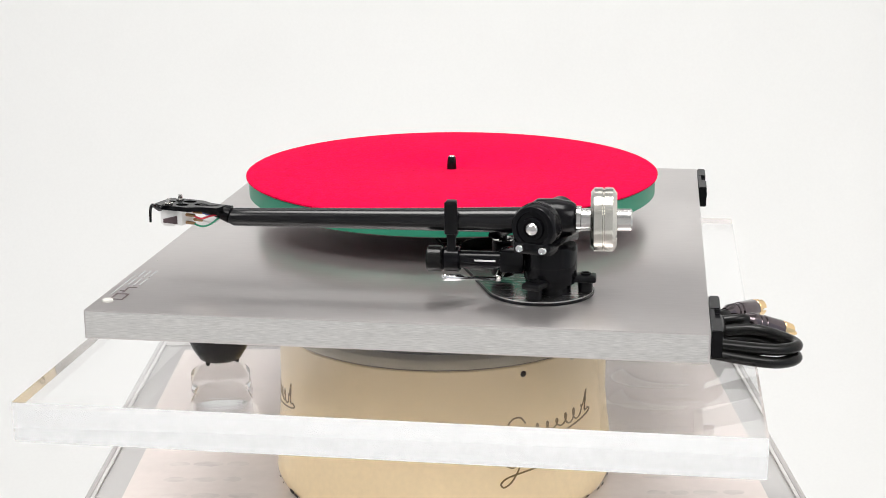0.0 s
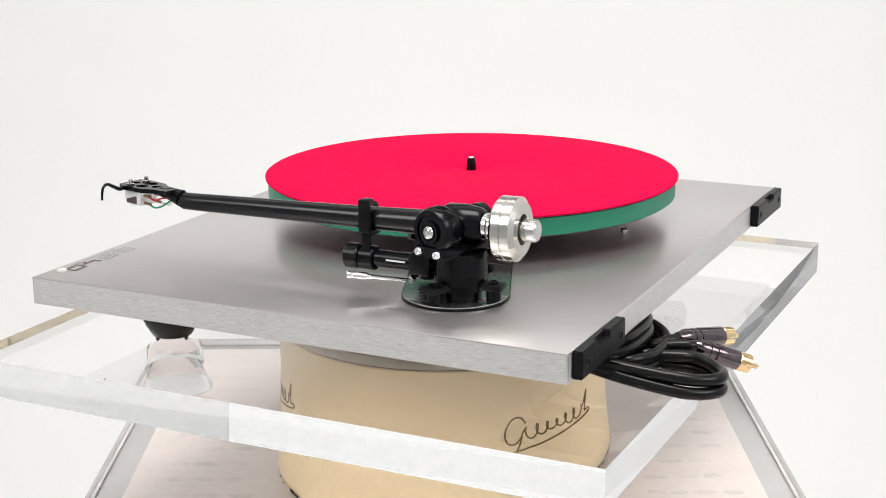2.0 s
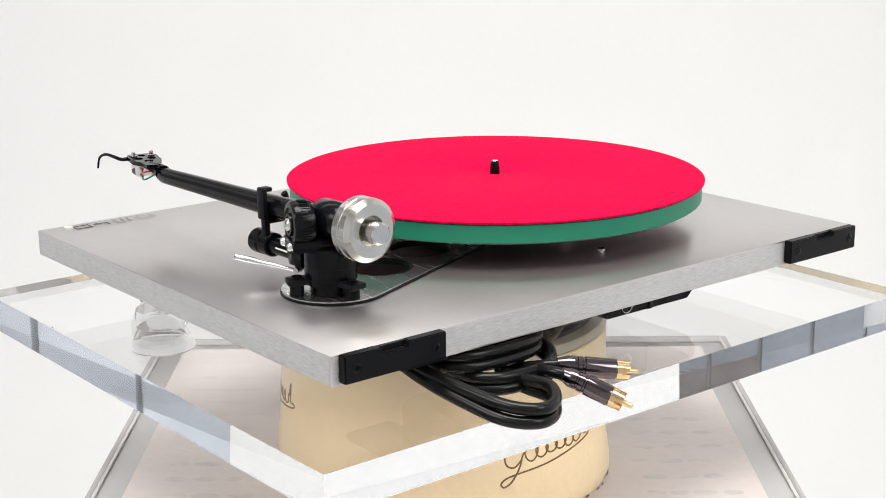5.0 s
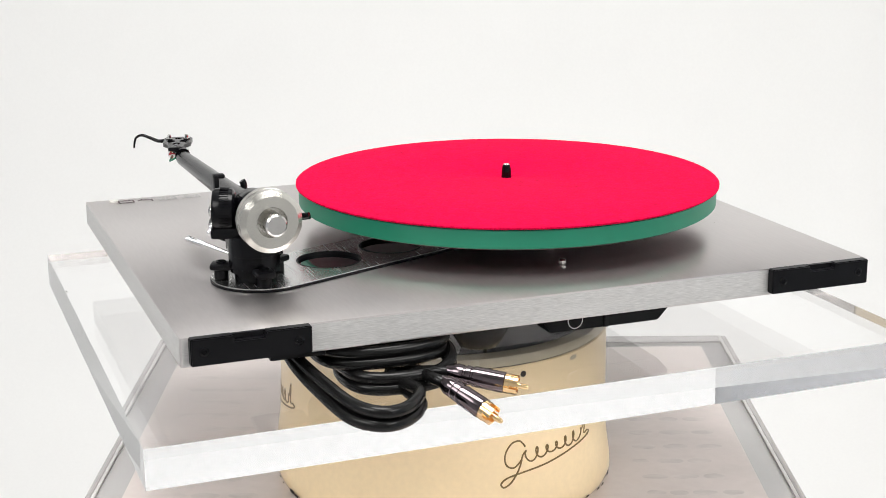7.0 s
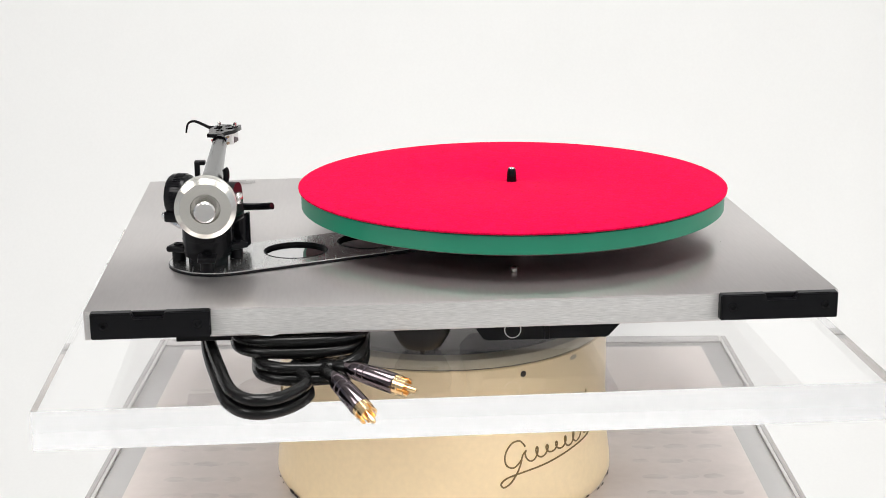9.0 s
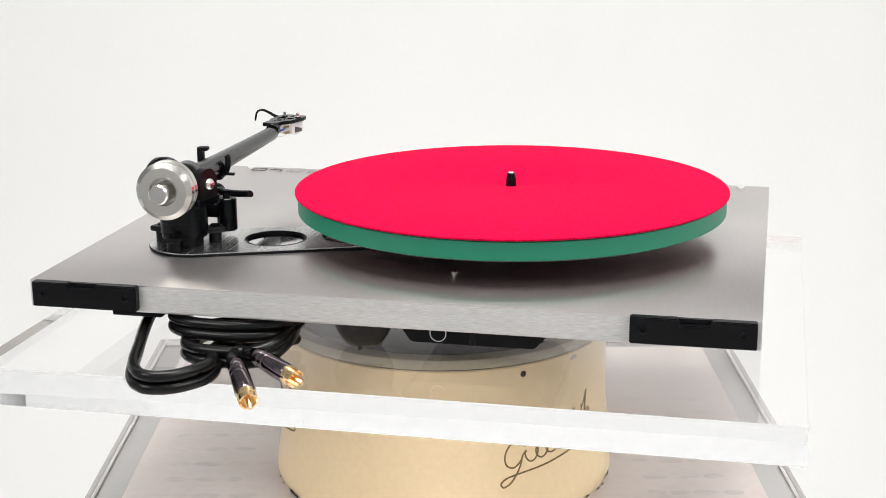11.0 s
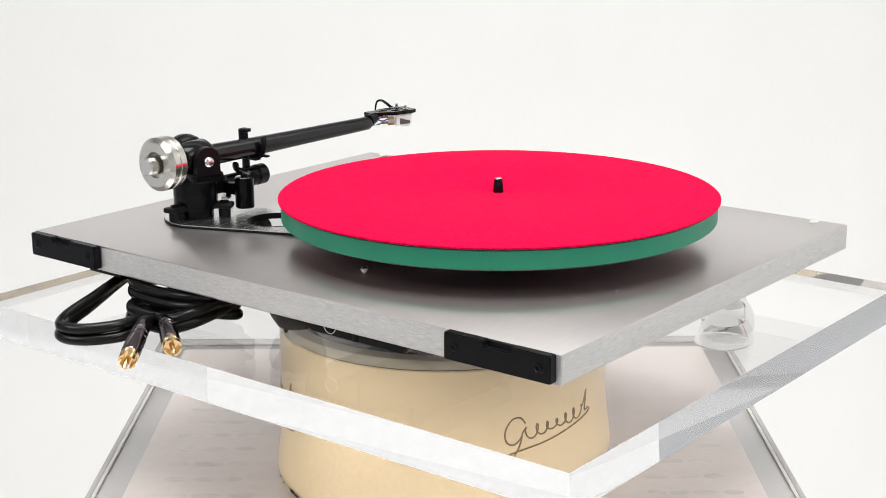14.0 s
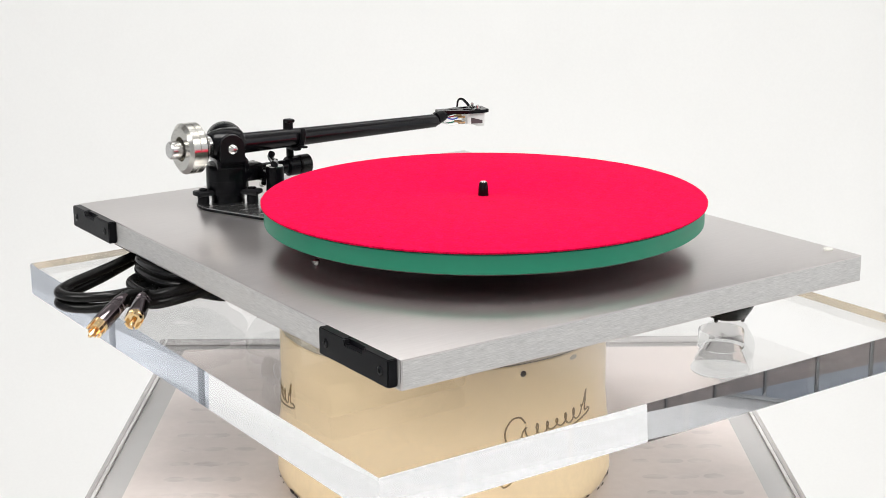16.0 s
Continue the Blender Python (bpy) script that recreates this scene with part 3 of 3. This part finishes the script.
    # cueing lift
    lift = part("cue_cup", lathe([(0.0062, 0.0058), (0.0069, 0.0066), (0.0069, 0.0275), (0.0064, 0.0282), (0.0052, 0.0282), (0.0050, 0.0265), (0, 0.0265)], pose(0.1385, 0.0580, 0), 36), SATIN, t, "black cueing lift cylinder")
    part("cue_ring", lathe([(0.0050, 0.0282), (0.0063, 0.0282), (0.0063, 0.0287), (0.0050, 0.0287)], pose(0.1385, 0.0580, 0), 36), STEEL, lift, "silver ring")
    part("cue_pin", rod((0.1385, 0.0580, 0.0265), (0.1385, 0.0580, 0.0335), 0.0026, seg=20), SATIN, lift)
    part("cue_bridge", box((0.1360, 0.0540, 0.0150), (0.1600, 0.0640, 0.0235), 0.0015), SATIN, lift)
    sw = smooth([(0.1525, 0.0525, 0.0350), (0.1480, 0.0560, 0.0330), (0.1390, 0.0585, 0.0322), (0.1290, 0.0625, 0.0325), (0.1165, 0.0700, 0.0345)], 6)
    part("cue_arm", tube(sw, 0.0028, 10, flat=0.8), SATIN, lift, "black curved lift arm")
    tip, root = Vector((0.1872, 0.0279, 0.0168)), Vector((0.1619, 0.0572, 0.0098))
    d = (root - tip).normalized()
    lv = part("cue_lever", lathe([(0, 0), (0.0016, 0.0003), (0.0021, 0.0010), (0.0021, 0.0028), (0.0016, 0.0031), (0.0016, 0.0036), (0.0021, 0.0039), (0.0021, 0.0058), (0.0016, 0.0061), (0.0016, 0.0066), (0.0021, 0.0069), (0.0021, 0.0125), (0.0013, 0.0150), (0.0012, 0.0380), (0, 0.0380)], along(tip, root), 20), CHROME, t, "polished steel cueing lever")
    part("lever_pivot", rod(root, root + Vector((-0.008, 0.002, 0.003)), 0.0024, seg=18), STEEL, lv)


def tonearm(t):
    def axis(y, z):
        return Vector((0.1575 - 0.026 * (y - 0.03), y, z))
    ys = [0.090, 0.060, 0.023, -0.02, -0.06, -0.095, -0.1030, -0.1062, -0.1085, -0.1105]
    zs = [0.0452, 0.0448, 0.0442, 0.0438, 0.0434, 0.0430, 0.0430, 0.0440, 0.0456, 0.0468]
    rs = [0.0080, 0.0076, 0.0069, 0.0063, 0.0059, 0.0055, 0.0055, 0.0046, 0.0033, 0.0022]
    arm = part("tonearm", tube([axis(y, z) for y, z in zip(ys, zs)], rs, 32), ARMCOAT, t, "black tapered one-piece tonearm tube")
    # bearing body behind the tube
    part("arm_hub", lathe([(0, 0), (0.0095, 0.0006), (0.0118, 0.004), (0.0118, 0.016), (0.0102, 0.024), (0.0085, 0.0265), (0, 0.0265)], along(axis(0.0765, 0.0462), axis(0.103, 0.0466)), 40), SATIN, arm)
    part("stub", rod(axis(0.100, 0.0459), axis(0.1360, 0.0464), 0.0066, bevel=0.0010), STEEL, arm, "turned steel counterweight shaft")
    part("stub_collar", rod(axis(0.1030, 0.0465), axis(0.1062, 0.0465), 0.0076), STEEL, arm)
    R = 0.0189
    prof = [(0.0070, 0), (R - 0.0022, 0), (R, 0.0020), (R, 0.0068), (R - 0.0007, 0.0072), (R - 0.0007, 0.0078), (R, 0.0082), (R, 0.0128), (R - 0.0032, 0.0152), (0.0092, 0.0152), (0.0089, 0.0148), (0.0089, 0.0070), (0.0070, 0.0070)]
    cw = part("counterweight", lathe(prof, None, 96), TURNED, arm, "turned stainless steel counterweight")
    cw.matrix_basis = along(axis(0.1118, 0.0462), axis(0.127, 0.0464))
    # headshell plate, turned inwards
    o = axis(-0.1130, 0.0486) + Vector((0.0035, 0, 0))
    m = Matrix.Translation(o) @ pose(0, 0, 0, 0, 0, -15)
    out = [(-0.0050, 0.0035), (0.0050, 0.0035), (0.0062, -0.008), (0.0100, -0.0150), (0.0105, -0.0330), (0.0085, -0.0390), (-0.0085, -0.0390), (-0.0105, -0.0330), (-0.0100, -0.0150), (-0.0062, -0.008)]
    def oval(x, y, a, b):
        return [(x + a * math.cos(2 * math.pi * k / 18), y + b * math.sin(2 * math.pi * k / 18)) for k in range(18)]
    bm = sheet(out, -0.0012, 0.0016, (oval(0, -0.011, 0.0030, 0.0045), oval(-0.0045, -0.0215, 0.0030, 0.0042), oval(0.0045, -0.0215, 0.0030, 0.0042), oval(0, -0.0325, 0.0026, 0.0030)))
    bmesh.ops.transform(bm, matrix=m, verts=bm.verts)
    head = part("headshell", bm, SATIN, arm, "black perforated headshell plate")
    neck = smooth([axis(-0.106, 0.0445), axis(-0.1125, 0.0462), m @ Vector((0, -0.004, -0.0012)), m @ Vector((0, -0.012, -0.0004))], 6)
    part("neck", tube(neck, [0.0055 - 0.0035 * k / (len(neck) - 1) for k in range(len(neck))], 18), SATIN, head)
    hook = smooth([m @ Vector(q) for q in ((0.0080, -0.0330, 0.0004), (0.0145, -0.0312, 0.0002), (0.0205, -0.0300, 0.0030), (0.0262, -0.0282, 0.0054), (0.0308, -0.0265, 0.0036), (0.0324, -0.0258, -0.0035))], 8)
    part("finger_lift", tube(hook, [0.0015 - 0.0008 * k / (len(hook) - 1) for k in range(len(hook))], 10), SATIN, head, "black curled finger lift")
    for x in (-0.00635, 0.00635):
        q = m @ Vector((x, -0.0300, 0.0016))
        part("cartridge_screw", lathe([(0.0024, 0), (0.0026, 0.0008), (0.0014, 0.0010), (0.0014, 0.0032), (0.0007, 0.0036), (0, 0.0036)], along(q, q + Vector((0, 0, 1))), 18), STEEL, head, "small steel mounting screw")
    cart = part("cartridge", box((-0.0070, -0.0365, -0.0112), (0.0070, -0.0205, -0.0013), 0.0012, 2, m), WHITE, arm, "white moving magnet cartridge with dark side window")
    for s in (-1, 1):
        wdw = sheet([(-0.0340, -0.0102), (-0.0240, -0.0102), (-0.0240, -0.0050), (-0.0340, -0.0078)], 0.0068, 0.0073)
        bmesh.ops.transform(wdw, matrix=m @ Matrix(((0, 0, s, 0), (1, 0, 0, 0), (0, 1, 0, 0), (0, 0, 0, 1))), verts=wdw.verts)
        part("side_window", wdw, INK, cart, "dark grey side window")
        for k, mat in enumerate((REDWIRE, GREENWIRE) if s > 0 else (BLUEWIRE, WHITE)):
            z = -0.0045 - 0.0048 * k
            part("terminal_pin", rod(m @ Vector((s * 0.0042, -0.0196, z)), m @ Vector((s * 0.0042, -0.0130, z)), 0.0010, seg=10), BRASS, cart, "brass terminal pin")
            wire = smooth([m @ Vector((s * 0.0042, -0.0145, z)), m @ Vector((s * 0.0052, -0.0080, z - 0.0012)), m @ Vector((s * 0.0030, -0.0025, z + 0.0005)), axis(-0.1105, 0.0445)], 6)
            part("lead_wire", tube(wire, 0.0006, 8), mat, cart, "thin coloured lead wire")
    part("stylus_guard", box((-0.0032, -0.0375, -0.0132), (0.0032, -0.0300, -0.0108), 0.0008, 2, m), WHITE, cart, "white stylus holder")


def cables(t):
    r = 0.0037
    paths = []
    for k, (dx, dz) in enumerate(((0.0, 0.0), (0.002, -0.0074))):
        p = [(0.155 + dx * 0.4, 0.150, -0.0240 + dz * 0.15), (0.1515 + dx, 0.170, -0.0275 + dz * 0.5), (0.1455 + dx, 0.195, -0.0320 + dz * 0.8), (0.1375 + dx, 0.2230, -0.0360 + dz), (0.1250 + dx * 0.5, 0.2370, -0.0372 + dz), (0.1090, 0.2320, -0.0378 + dz), (0.0960 - dx * 0.5, 0.2140, -0.0370 + dz), (0.0985 - dx, 0.1940, -0.0375 + dz * 0.8), (0.1000 - dx, 0.1760, -0.0370 + dz * 0.6)]
        # two turns of the hank: a short low one, then a longer one above and behind it
        for turn, (cx, cy, hx, hy, zf) in enumerate(((0.0930, 0.1630, 0.0320, 0.0300, -0.0418), (0.0990, 0.1500, 0.0390, 0.0310, -0.0292))):
            for a in range(0, 360, 24):
                ang = radians(215 + a)
                c, q = math.cos(ang), math.sin(ang)
                z = zf + 0.0064 * k + (0.0100 * max(0.0, (a - 260) / 100) if turn == 0 else 0.0)
                p.append((cx + hx * math.copysign(abs(c) ** 0.75, c), cy + (hy - 0.0010 * k) * math.copysign(abs(q) ** 0.75, q), z))
        paths.append(p)
    a = part("signal_cable", tube(smooth(paths[0], 7), r, 14), RUBBER, t, "coiled black signal cable hanging under the plinth")
    b = part("signal_cable", tube(smooth(paths[1], 7), r, 14), RUBBER, t, "coiled black signal cable hanging under the plinth")
    # band of cable that ties the coil
    for root, tip in (((0.0783, 0.2099, -0.0362), (0.0579, 0.2428, -0.0505)), ((0.0694, 0.1976, -0.0345), (0.0332, 0.2232, -0.0402))):
        root, tip = Vector(root), Vector(tip)
        d = (tip - root).normalized()
        n = (tip - root).length
        m = along(root, tip)
        body = [(0.0036, -0.004), (0.0048, 0.0), (0.0056, 0.002), (0.0056, 0.006), (0.0051, 0.0064), (0.0051, 0.0074), (0.0057, 0.0078), (0.0057, 0.0105), (0.0052, 0.0109), (0.0052, 0.0119), (0.0060, 0.0124), (0.0062, n - 0.0150), (0.0059, n - 0.0140)]
        pl = part("phono_plug", lathe(body, m, 32), GUN, t, "gunmetal phono plug with gold contact")
        part("plug_ring", lathe([(0.0057, n - 0.0140), (0.0060, n - 0.0136), (0.0060, n - 0.0108), (0.0057, n - 0.0105), (0.0018, n - 0.0105)], m, 32, close=False), GOLD, pl, "gold ring")
        for q in range(4):
            petal = circle(0, 0, 0.0057, 8, 90 * q + 9, 90 * q + 81) + circle(0, 0, 0.0046, 8, 90 * q + 81, 90 * q + 9)
            bm = sheet(petal, n - 0.0106, n - 0.0062)
            bmesh.ops.transform(bm, matrix=m, verts=bm.verts)
            part("contact_petal", bm, GOLD, pl, "gold contact petal")
        part("plug_pin", lathe([(0.0016, n - 0.0120), (0.0016, n - 0.0012), (0.0008, n), (0, n)], m, 16), GOLD, pl, "gold centre pin")
        tail = smooth([root - d * -0.001, root - d * 0.008 + Vector((0.001, 0.0, -0.001)), Vector((0.0870, 0.1800, -0.0370)), Vector((0.0930, 0.1660, -0.0370))], 7)
        part("plug_tail", tube(tail, 0.0036, 12), RUBBER, pl, "black cable tail")


player = empty("record_player", "silver record player with green platter and black tonearm on acrylic slab", "record player")
plinth(player)
platter(player)
brace(player)
arm_base(player)
tonearm(player)
cables(player)
mat = felt_mat()


def motions():
    rows = [(t, pose(0, 0, TOP, 0, 0, a)) for t, a in TURN]
    walk(player, rows)
    walk(mat, rows)
    walk(slab, rows)
    walk(turning_disc, [(t, pose(0, 0, 0, 0, 0, a)) for t, a in TURN])


motions()
